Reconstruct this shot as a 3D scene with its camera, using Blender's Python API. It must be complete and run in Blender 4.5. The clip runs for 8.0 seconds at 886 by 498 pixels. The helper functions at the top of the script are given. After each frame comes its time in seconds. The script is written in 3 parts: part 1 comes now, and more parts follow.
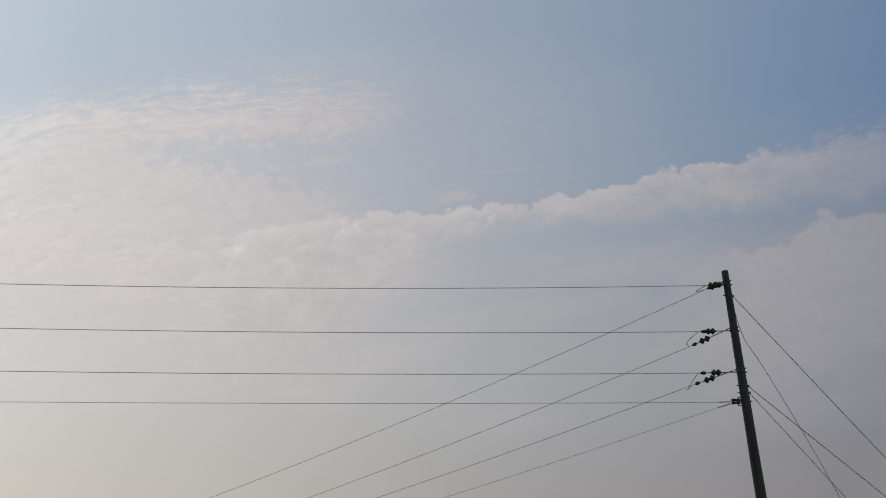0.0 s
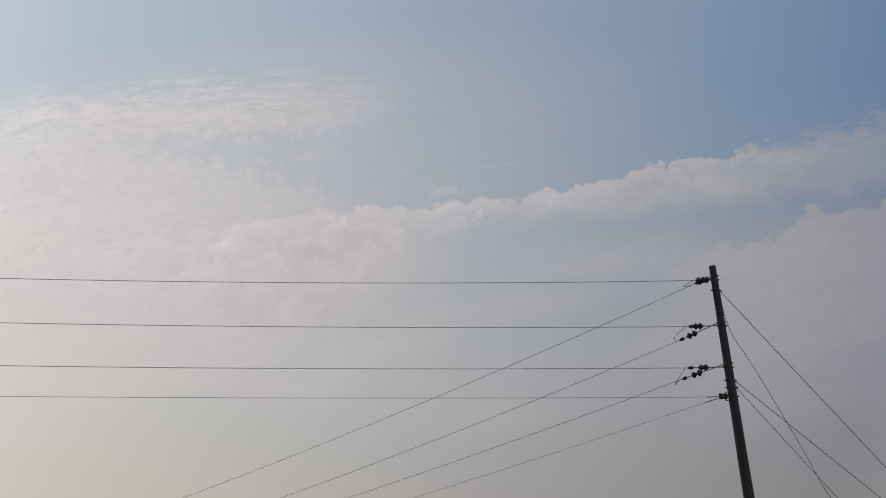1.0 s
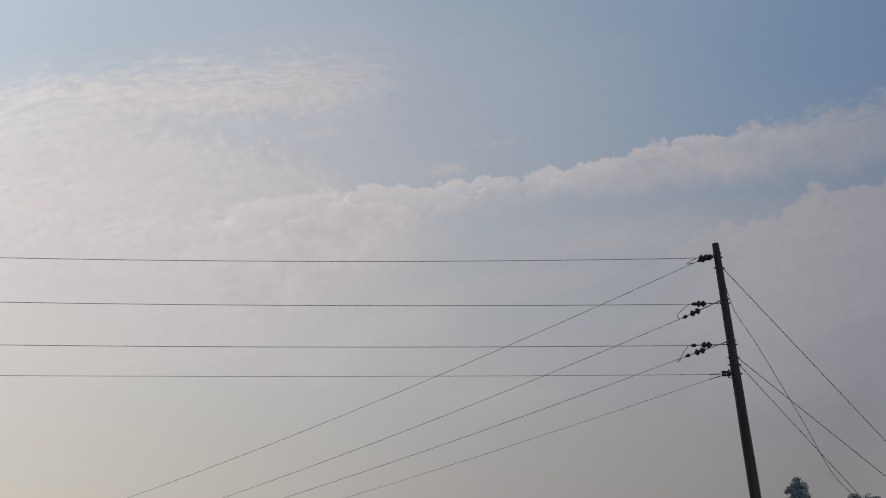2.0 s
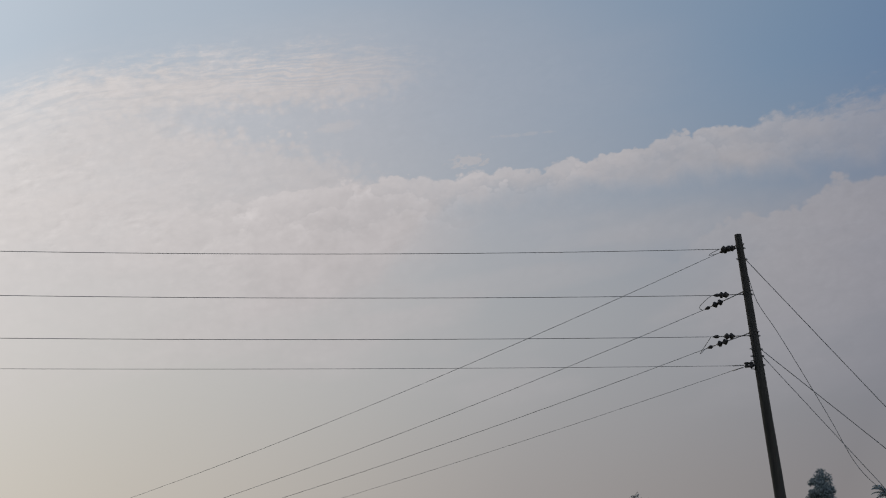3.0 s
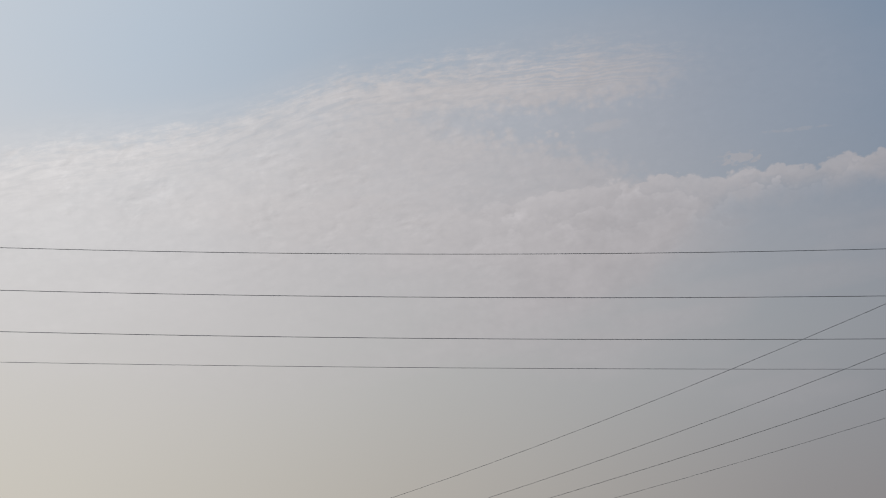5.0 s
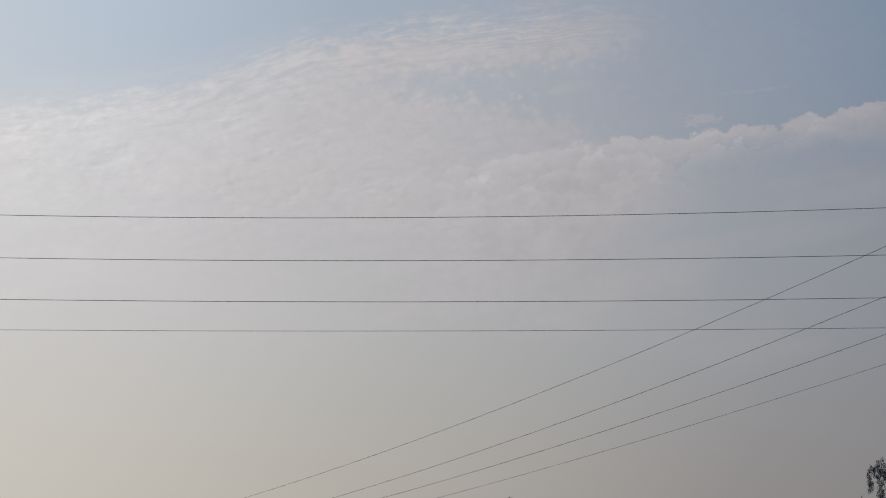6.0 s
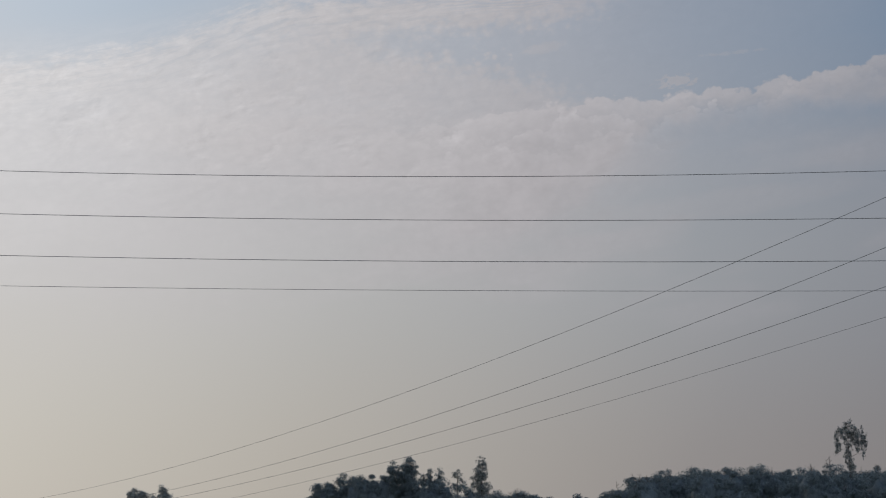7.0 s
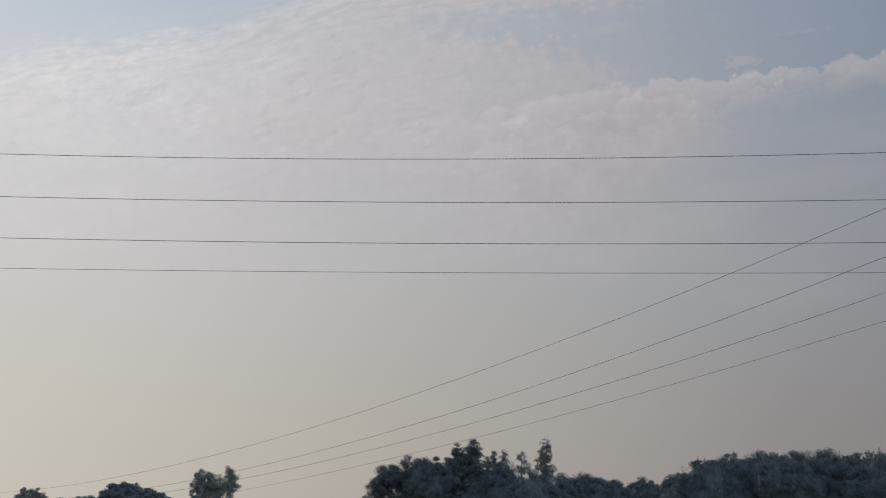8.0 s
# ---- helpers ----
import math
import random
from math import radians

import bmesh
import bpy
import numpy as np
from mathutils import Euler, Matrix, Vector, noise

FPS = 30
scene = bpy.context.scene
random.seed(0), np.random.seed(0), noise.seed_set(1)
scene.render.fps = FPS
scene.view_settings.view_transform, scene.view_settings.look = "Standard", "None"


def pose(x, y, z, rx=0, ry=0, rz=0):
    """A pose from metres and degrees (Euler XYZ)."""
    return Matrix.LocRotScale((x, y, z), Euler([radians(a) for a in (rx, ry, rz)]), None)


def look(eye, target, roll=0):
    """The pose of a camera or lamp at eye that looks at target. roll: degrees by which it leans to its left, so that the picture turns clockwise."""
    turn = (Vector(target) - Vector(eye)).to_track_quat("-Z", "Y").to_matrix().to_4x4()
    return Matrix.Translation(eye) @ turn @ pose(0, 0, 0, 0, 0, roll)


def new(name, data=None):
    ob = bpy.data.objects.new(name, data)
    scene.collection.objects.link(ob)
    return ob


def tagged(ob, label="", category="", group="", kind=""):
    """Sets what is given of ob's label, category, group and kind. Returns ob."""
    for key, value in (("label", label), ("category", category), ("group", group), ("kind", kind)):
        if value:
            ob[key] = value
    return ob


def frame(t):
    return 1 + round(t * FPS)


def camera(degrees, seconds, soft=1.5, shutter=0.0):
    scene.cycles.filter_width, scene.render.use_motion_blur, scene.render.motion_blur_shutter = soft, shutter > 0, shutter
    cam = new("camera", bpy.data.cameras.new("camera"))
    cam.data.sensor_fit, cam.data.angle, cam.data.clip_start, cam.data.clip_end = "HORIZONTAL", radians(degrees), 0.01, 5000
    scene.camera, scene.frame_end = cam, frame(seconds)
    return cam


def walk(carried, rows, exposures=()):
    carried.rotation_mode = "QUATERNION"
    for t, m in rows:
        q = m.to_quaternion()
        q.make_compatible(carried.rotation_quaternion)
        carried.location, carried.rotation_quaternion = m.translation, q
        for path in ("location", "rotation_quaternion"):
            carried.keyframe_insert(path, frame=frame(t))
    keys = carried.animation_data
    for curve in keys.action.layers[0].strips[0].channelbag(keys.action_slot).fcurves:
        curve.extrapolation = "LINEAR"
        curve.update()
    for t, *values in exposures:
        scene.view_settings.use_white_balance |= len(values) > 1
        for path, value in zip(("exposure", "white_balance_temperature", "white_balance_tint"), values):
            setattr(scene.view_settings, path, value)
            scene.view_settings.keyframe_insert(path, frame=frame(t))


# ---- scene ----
cam = camera(34.43, 8.0, soft=1.1)
EYE = Vector((0.0, 0.0, 1.6))
# seconds, degrees turned to the left, degrees up, degrees of roll about the line of sight
ROWS = [
    (0.00, 0.000, 17.800, -0.015),
    (0.10, -0.236, 17.795, -0.043),
    (0.20, -0.494, 17.795, -0.075),
    (0.30, -0.713, 17.772, -0.113),
    (0.40, -0.792, 17.725, -0.143),
    (0.50, -0.787, 17.690, -0.135),
    (0.60, -0.719, 17.612, -0.112),
    (0.70, -0.665, 17.613, -0.094),
    (0.80, -0.576, 17.613, -0.080),
    (0.90, -0.517, 17.613, -0.078),
    (1.00, -0.503, 17.588, -0.087),
    (1.10, -0.494, 17.544, -0.088),
    (1.20, -0.449, 17.451, -0.092),
    (1.30, -0.378, 17.383, -0.093),
    (1.40, -0.342, 17.314, -0.089),
    (1.50, -0.342, 17.172, -0.086),
    (1.60, -0.394, 17.087, -0.097),
    (1.70, -0.389, 17.016, -0.129),
    (1.90, -0.397, 16.831, -0.182),
    (2.10, -0.343, 16.597, -0.248),
    (2.30, -0.234, 16.375, -0.304),
    (2.50, -0.076, 16.223, -0.330),
    (2.65, 0.071, 16.193, -0.316),
    (2.80, 0.241, 16.262, -0.263),
    (2.90, 0.372, 16.347, -0.213),
    (3.00, 0.528, 16.407, -0.183),
    (3.10, 0.717, 16.465, -0.155),
    (3.20, 0.959, 16.552, -0.083),
    (3.30, 1.320, 16.612, -0.003),
    (3.40, 1.833, 16.672, 0.089),
    (3.50, 2.525, 16.758, 0.242),
    (3.60, 3.384, 16.797, 0.494),
    (3.70, 4.263, 16.817, 0.783),
    (3.80, 5.552, 16.831, 1.114),
    (3.90, 7.067, 16.853, 1.489),
    (4.00, 8.482, 16.827, 1.817),
    (4.10, 9.371, 16.856, 2.040),
    (4.20, 9.972, 16.864, 2.214),
    (4.30, 10.478, 16.814, 2.326),
    (4.40, 10.796, 16.730, 2.378),
    (4.50, 10.994, 16.662, 2.397),
    (4.60, 11.104, 16.589, 2.417),
    (4.70, 11.205, 16.536, 2.445),
    (4.90, 11.501, 16.331, 2.478),
    (5.10, 11.906, 16.001, 2.511),
    (5.30, 12.235, 15.617, 2.510),
    (5.50, 12.303, 15.245, 2.438),
    (5.65, 12.072, 15.017, 2.316),
    (5.80, 11.512, 14.865, 2.118),
    (5.90, 10.766, 14.781, 1.875),
    (6.00, 10.144, 14.758, 1.652),
    (6.10, 9.792, 14.731, 1.562),
    (6.20, 9.429, 14.706, 1.521),
    (6.30, 9.020, 14.637, 1.479),
    (6.40, 8.690, 14.542, 1.423),
    (6.50, 8.541, 14.408, 1.374),
    (6.60, 8.541, 14.249, 1.453),
    (6.70, 8.608, 14.033, 1.579),
    (6.80, 8.718, 13.813, 1.698),
    (6.90, 8.828, 13.503, 1.810),
    (7.00, 8.985, 13.170, 1.899),
    (7.10, 9.141, 12.889, 1.913),
    (7.20, 9.332, 12.757, 1.897),
    (7.30, 9.541, 12.705, 1.899),
    (7.40, 9.746, 12.642, 1.946),
    (7.50, 9.994, 12.552, 2.043),
    (7.60, 10.387, 12.518, 2.067),
    (7.70, 10.735, 12.473, 2.071),
    (7.80, 11.030, 12.432, 2.102),
    (7.90, 11.327, 12.396, 2.179),
    (8.00, 11.569, 12.376, 2.297),
]
walk(cam, [(t, pose(*EYE, 0, 0, turn) @ pose(0, 0, 0, 90 + up) @ pose(0, 0, 0, 0, 0, roll)) for t, turn, up, roll in ROWS],
     exposures=[(0.0, 0.0, 6500, 10), (3.5, -0.05, 6480, 10), (4.0, -0.08, 6440, 10), (4.2, -0.15, 6400, 10), (4.5, -0.26, 6350, 10), (6.0, -0.28, 6270, 10), (8.0, -0.29, 6250, 10)])

# ---- sky, haze, clouds and sun ----
SUN_AZ, SUN_EL = -50.0, 25.0      # degrees clockwise from straight ahead (+y), degrees up


def bearing(az, el=0.0):
    a, e = radians(az), radians(el)
    return Vector((math.sin(a) * math.cos(e), math.cos(a) * math.cos(e), math.sin(e)))


def lin(r, g, b):
    return tuple(((c / 255 + 0.055) / 1.055) ** 2.4 for c in (r, g, b))


class Nodes:
    """A short way of wiring node trees."""

    def __init__(self, tree):
        self.tree = tree
        tree.nodes.clear()

    def add(self, kind, **settings):
        n = self.tree.nodes.new(kind)
        for key, value in settings.items():
            setattr(n, key, value)
        return n

    def link(self, value, socket):
        if isinstance(value, bpy.types.NodeSocket):
            self.tree.links.new(value, socket)
        else:
            socket.default_value = value

    def math(self, op, a, b=0.0, clamp=False):
        n = self.add("ShaderNodeMath", operation=op, use_clamp=clamp)
        self.link(a, n.inputs[0])
        self.link(b, n.inputs[1])
        return n.outputs[0]

    def step(self, value, lo, hi, a=0.0, b=1.0):
        n = self.add("ShaderNodeMapRange", interpolation_type="SMOOTHSTEP")
        for v, i in ((value, 0), (lo, 1), (hi, 2), (a, 3), (b, 4)):
            self.link(v, n.inputs[i])
        return n.outputs[0]

    def line(self, value, lo, hi, a=0.0, b=1.0):
        n = self.add("ShaderNodeMapRange", clamp=True)
        for v, i in ((value, 0), (lo, 1), (hi, 2), (a, 3), (b, 4)):
            self.link(v, n.inputs[i])
        return n.outputs[0]

    def ramp(self, value, stops, smooth="LINEAR"):
        n = self.add("ShaderNodeValToRGB")
        n.color_ramp.interpolation = smooth
        e = n.color_ramp.elements
        while len(e) < len(stops):
            e.new(0.5)
        for el, (p, c) in zip(e, stops):
            el.position = p
            el.color = (c, c, c, 1) if isinstance(c, float) else (*c, 1)
        self.link(value, n.inputs[0])
        return n.outputs[0]

    def mix(self, fac, a, b, blend="MIX"):
        n = self.add("ShaderNodeMix", data_type="RGBA", blend_type=blend)
        for v, i in ((fac, 0), (a, 6), (b, 7)):
            if isinstance(v, tuple) and len(v) == 3:
                v = (*v, 1)
            self.link(v, n.inputs[i])
        return n.outputs[2]

    def noise(self, vector, scale, detail=4.0, rough=0.5, warp=0.0, kind="FBM"):
        n = self.add("ShaderNodeTexNoise", noise_dimensions="3D", noise_type=kind)
        self.link(vector, n.inputs["Vector"])
        for key, v in (("Scale", scale), ("Detail", detail), ("Roughness", rough), ("Distortion", warp)):
            n.inputs[key].default_value = v
        return n.outputs[0]

    def vec(self, x, y, z=0.0):
        n = self.add("ShaderNodeCombineXYZ")
        for v, i in ((x, 0), (y, 1), (z, 2)):
            self.link(v, n.inputs[i])
        return n.outputs[0]


def edge(stops):
    """Heights of a cloud's edge in degrees by bearing, as stops of a ramp."""
    return [((az + 40) / 70, el / 40) for az, el in stops]


world = bpy.data.worlds.new("sky")
scene.world = world
world.use_nodes = True
w = Nodes(world.node_tree)
sky = w.add("ShaderNodeTexSky", sky_type="NISHITA", sun_disc=False, sun_elevation=radians(SUN_EL), sun_rotation=radians(SUN_AZ), air_density=1.4, dust_density=1.0, ozone_density=1.5)
axis = w.add("ShaderNodeTexCoord").outputs["Generated"]
split = w.add("ShaderNodeSeparateXYZ")
w.link(axis, split.inputs[0])
dx, dy, dz = split.outputs
az = w.math("MULTIPLY", w.math("ARCTAN2", dx, dy), 57.2958)
el = w.math("MULTIPLY", w.math("ARCSINE", dz), 57.2958)
to_sun = w.add("ShaderNodeVectorMath", operation="DOT_PRODUCT")
w.link(axis, to_sun.inputs[0])
to_sun.inputs[1].default_value = bearing(SUN_AZ, SUN_EL)
near = to_sun.outputs["Value"]
az_pos = w.math("DIVIDE", w.math("ADD", az, 40.0), 70.0)

# haze: three heights, each brightening towards the sun ahead
toward = w.math("MULTIPLY", w.math("ADD", near, 1.0), 0.5)


def sunward(*stops):
    return w.ramp(toward, [((n + 1) / 2, lin(*c)) for n, c in stops])


# stops below 0 are unseen sky behind, raised as added fill on the trees
low = sunward((-1.0, (296, 298, 306)), (-0.4, (278, 282, 290)), (0.2, (148, 147, 150)), (0.43, (132, 126, 127)), (0.6, (156, 149, 147)), (0.77, (193, 185, 175)), (0.866, (214, 207, 196)), (1.0, (233, 226, 212)))
mid = sunward((-1.0, (290, 296, 306)), (-0.4, (270, 278, 290)), (0.2, (146, 150, 160)), (0.43, (129, 131, 140)), (0.65, (166, 167, 169)), (0.79, (194, 192, 189)), (0.87, (214, 209, 206)), (1.0, (232, 228, 224)))
high = sunward((-1.0, (240, 250, 262)), (-0.4, (214, 230, 250)), (0.2, (100, 124, 158)), (0.43, (98, 122, 155)), (0.53, (117, 139, 164)), (0.71, (151, 164, 180)), (0.85, (179, 190, 202)), (0.92, (200, 211, 222)), (1.0, (224, 228, 232)))
veil = w.mix(w.step(el, 4.0, 14.0), low, mid)
veil = w.mix(w.step(el, 12.5, 24.0), veil, high)
ten = w.add("ShaderNodeVectorMath", operation="SCALE")
w.link(veil, ten.inputs[0])
ten.inputs["Scale"].default_value = 10.0
base = w.mix(0.95, sky.outputs[0], ten.outputs[0])

# clouds: a broad bank of high ripples, a puffy band and a low bank
def rotated(angle, stretch):
    c, q = math.cos(radians(angle)), math.sin(radians(angle))
    u = w.math("ADD", w.math("MULTIPLY", az, c * stretch), w.math("MULTIPLY", el, q * stretch))
    v = w.math("ADD", w.math("MULTIPLY", az, -q), w.math("MULTIPLY", el, c))
    return w.vec(u, v)


def billow(scale, seed):
    n = w.add("ShaderNodeTexVoronoi", voronoi_dimensions="3D", feature="SMOOTH_F1")
    w.link(w.vec(az, w.math("MULTIPLY", el, 1.25), seed), n.inputs["Vector"])
    n.inputs["Scale"].default_value = scale
    n.inputs["Smoothness"].default_value = 0.25
    return w.math("SUBTRACT", 0.5, n.outputs["Distance"])


flat = w.vec(az, el)
along = rotated(14.0, 0.42)
puff = w.noise(flat, 0.6, 6.0, 0.55, 0.3)
lace = w.noise(along, 2.9, 6.0, 0.66, 0.5)
fine = w.noise(rotated(8.0, 0.5), 5.0, 4.0, 0.6, 0.4)
broad = w.noise(rotated(10.0, 0.3), 0.28, 3.0, 0.5)
patch = w.noise(rotated(10.0, 0.5), 0.55, 4.0, 0.55)
knobs = w.math("ADD", billow(0.75, 0.0), w.math("ADD", w.math("MULTIPLY", billow(1.9, 3.0), 0.45), w.math("MULTIPLY", billow(4.5, 7.0), 0.2)))
wave = w.add("ShaderNodeTexWave", wave_type="BANDS", bands_direction="Y", wave_profile="SIN")
w.link(rotated(5.0, 0.25), wave.inputs["Vector"])
for key, v in (("Scale", 2.0), ("Distortion", 15.0), ("Detail", 4.0), ("Detail Scale", 0.9), ("Detail Roughness", 0.6)):
    wave.inputs[key].default_value = v
ripple = wave.outputs["Fac"]


def swing(grain, amount, middle=0.5):
    return w.math("MULTIPLY", w.math("SUBTRACT", grain, middle), amount)


def height(stops):
    return w.math("MULTIPLY", w.ramp(az_pos, edge(stops), "B_SPLINE"), 40.0)


def oval(a0, e0, ra, re, slope=0.0):
    x = w.math("DIVIDE", w.math("SUBTRACT", az, a0), ra)
    y = w.math("DIVIDE", w.math("SUBTRACT", w.math("SUBTRACT", el, e0), w.math("MULTIPLY", w.math("SUBTRACT", az, a0), slope)), re)
    return w.math("ADD", w.math("MULTIPLY", x, x), w.math("MULTIPLY", y, y))


# the high bank: streaked along its upper edge, rippled at its thin end, with a wedge of open sky under the ripples
top_a = height([(-40, 15.8), (-30, 18.5), (-25.4, 19.5), (-21.5, 20.6), (-18.6, 21.9), (-15.8, 23.0), (-11, 23.75), (-7.2, 24.3), (-4.6, 24.6), (-2, 24.3), (4, 23.6), (30, 22.0)])
deep = w.math("SUBTRACT", top_a, el)
streak = w.noise(w.vec(w.math("MULTIPLY", az, 0.75), w.math("MULTIPLY", deep, 4.2), 4.0), 1.0, 6.0, 0.62, 0.5)
popcorn = w.math("ADD", billow(2.1, 11.0), w.math("MULTIPLY", billow(4.6, 13.0), 0.5))
loose = w.step(deep, 0.0, 3.0, 1.0, 0.35)
in_a = w.step(w.math("ADD", w.math("ADD", deep, swing(puff, 1.0)), w.math("MULTIPLY", loose, w.math("ADD", swing(streak, 1.4), w.math("ADD", swing(lace, 1.5), swing(fine, 1.1))))), -0.45, w.step(az, -22.0, -9.0, 0.8, 1.1))
# a smooth veil reaches above the streaks
veil_a = w.math("MULTIPLY", w.step(w.math("ADD", deep, swing(broad, 1.4)), -1.9, 0.6), w.step(az, -12.0, -20.0, 0.16, 0.42))
in_a = w.math("SUBTRACT", 1.0, w.math("MULTIPLY", w.math("SUBTRACT", 1.0, in_a), w.math("SUBTRACT", 1.0, veil_a)))
# gaps between the streaks just under the edge
combed = w.math("MULTIPLY", w.step(deep, 3.4, 0.6), w.step(az, -3.0, -10.0, 0.3, 1.0))
in_a = w.math("MULTIPLY", in_a, w.math("SUBTRACT", 1.0, w.math("MULTIPLY", combed, w.step(streak, 0.52, 0.36, 0.0, 0.2))))
in_a = w.math("MULTIPLY", in_a, w.step(el, 9.0, 18.0))
thin_end = w.step(w.math("ADD", az, w.math("ADD", swing(patch, 3.0), swing(lace, 2.0))), -6.5, 2.2)
in_a = w.math("MULTIPLY", in_a, w.math("SUBTRACT", 1.0, w.math("MULTIPLY", thin_end, 0.9)))
rippled = w.step(w.math("ADD", oval(-5.4, 23.7, 5.6, 1.0, 0.1), swing(patch, 1.2)), 1.3, 0.3, 0.0, 0.42)
in_a = w.math("MULTIPLY", in_a, w.math("SUBTRACT", 1.0, w.math("MULTIPLY", rippled, w.math("MULTIPLY", w.line(ripple, 0.25, 0.75, 1.0, 0.0), w.line(patch, 0.38, 0.58, 0.35, 1.1)))))
# the wedge opens to the right
wedge_top = height([(-40, 21.0), (-14, 21.3), (-12.6, 21.75), (-10, 22.0), (-7, 22.2), (-4.6, 22.5), (-2.4, 23.1), (0, 24.3), (4, 26.5), (30, 30.0)])
wedge_low = height([(-40, 21.4), (-14, 21.1), (-12.4, 20.8), (-10, 20.45), (-7, 20.1), (-4.4, 19.4), (-2, 18.6), (2, 18.0), (30, 17.0)])
ragged = w.math("ADD", w.math("ADD", swing(lace, 1.5), swing(fine, 1.0)), w.math("MULTIPLY", popcorn, -0.9))
open_sky = w.math("MULTIPLY", w.step(w.math("ADD", w.math("SUBTRACT", wedge_top, el), ragged), -0.45, 0.8), w.step(w.math("ADD", w.math("SUBTRACT", el, wedge_low), ragged), -0.4, 0.9))
open_sky = w.math("MULTIPLY", open_sky, w.step(az, -13.6, -7.5, 0.32, 0.68))
tufts = w.step(w.math("ADD", oval(-5.0, 21.25, 0.9, 0.22, 0.2), swing(fine, 3.0)), 1.4, 0.2, 0.0, 0.45)
flecks = w.math("MULTIPLY", w.step(w.math("ADD", oval(-8.2, 20.85, 3.2, 0.55, 0.02), swing(patch, 1.6)), 1.3, 0.2), w.step(w.math("ADD", popcorn, swing(fine, 0.6)), 0.1, 0.5, 0.0, 0.7))
open_sky = w.math("MULTIPLY", open_sky, w.math("MULTIPLY", w.math("SUBTRACT", 1.0, tufts), w.math("SUBTRACT", 1.0, flecks)))
in_a = w.math("MULTIPLY", in_a, w.math("SUBTRACT", 1.0, open_sky))
in_a = w.math("MULTIPLY", in_a, w.step(az, -110.0, -60.0))
in_a = w.math("MULTIPLY", in_a, w.math("MULTIPLY", w.line(lace, 0.3, 0.6, 0.88, 1.0), w.line(broad, 0.38, 0.58, 0.84, 1.0)))
# a formless pale haze past the thin end
pale = w.step(w.math("ADD", oval(-1.5, 22.4, 14.0, 4.6, 0.0), swing(broad, 0.9)), 1.1, 0.0, 0.0, 0.24)
# and a pinkish drift under the puffy band
under = w.step(w.math("ADD", oval(5.0, 17.2, 10.0, 1.9, 0.06), swing(patch, 1.4)), 1.2, 0.0, 0.0, 0.18)

# the puffy band
top_b = height([(-40, 15.0), (-14, 17.0), (-8.5, 18.5), (-5.4, 19.0), (-2.4, 19.45), (-0.9, 19.15), (1.1, 19.4), (4, 19.8), (6.7, 20.2), (8.3, 20.75), (9.6, 20.95), (11.2, 20.85), (14.8, 21.35), (18.6, 21.7), (30, 22.5)])
low_b = height([(-40, 9.0), (-14, 12.0), (-6, 14.0), (-3.6, 14.6), (-2.0, 16.6), (-0.8, 18.1), (1.2, 18.4), (4, 18.8), (8.7, 19.05), (12.2, 19.15), (18.3, 19.1), (30, 19.4)])
crest = w.math("SUBTRACT", w.math("ADD", top_b, w.math("ADD", w.math("MULTIPLY", knobs, 0.85), swing(fine, 0.3))), el)
frayed = w.step(az, 11.0, 18.0)
crest = w.math("ADD", crest, w.math("MULTIPLY", frayed, w.math("ADD", swing(lace, 2.2), swing(fine, 0.9))))
in_b = w.step(crest, w.math("MULTIPLY", frayed, -0.5), w.math("ADD", 0.18, w.math("MULTIPLY", frayed, 0.8)))
in_b = w.math("MULTIPLY", in_b, w.step(w.math("SUBTRACT", el, w.math("ADD", low_b, swing(puff, 1.6))), -0.7, 0.7))
in_b = w.math("MULTIPLY", in_b, w.math("MULTIPLY", w.step(az, -16.0, -6.0), w.math("MULTIPLY", w.step(az, 11.0, 19.0, 1.0, 0.68), w.step(az, 120.0, 60.0))))
in_b = w.math("MULTIPLY", in_b, w.line(patch, 0.3, 0.6, 0.62, 0.93))
# folds: each lower row of puffs has a bright crest in front of the shaded foot of the row above
folds, gaps = 0.0, 0.0
for drop, seed, share in ((0.7, 21.0, 1.0), (1.7, 25.0, 0.7)):
    row = w.math("ADD", w.math("MULTIPLY", billow(0.6, seed), 1.2), w.math("ADD", w.math("MULTIPLY", w.math("ADD", billow(1.8, seed + 1.7), billow(4.1, seed + 3.0)), 0.45), swing(patch, 3.4)))
    row = w.math("SUBTRACT", w.math("ADD", w.math("SUBTRACT", top_b, drop), row), el)
    folds = w.math("ADD", folds, w.math("MULTIPLY", w.math("MULTIPLY", w.step(row, -0.06, 0.2), w.step(row, 0.05, 0.8, 1.0, 0.0)), share))
    gaps = w.math("ADD", gaps, w.math("MULTIPLY", w.math("MULTIPLY", w.step(row, 0.06, -0.04), w.step(row, -0.6, -0.02)), share))
inside = w.math("MULTIPLY", w.step(crest, 0.1, 0.5), w.math("MULTIPLY", w.step(az, -13.0, -7.0), w.step(az, 2.0, 9.0, 1.0, 0.45)))
inside = w.math("MULTIPLY", inside, w.line(puff, 0.36, 0.6, 0.1, 1.0))
folds = w.math("MULTIPLY", folds, inside)
gaps = w.math("MULTIPLY", gaps, inside)
in_b = w.math("MULTIPLY", in_b, w.math("SUBTRACT", 1.0, w.math("MULTIPLY", gaps, 0.22)))
scrap = w.step(w.math("ADD", oval(0.5, 19.95, 1.0, 0.28, 0.12), w.math("ADD", w.math("ADD", swing(fine, 3.6), swing(lace, 3.0)), w.math("MULTIPLY", knobs, -1.2))), 1.1, 0.4, 0.0, 0.6)
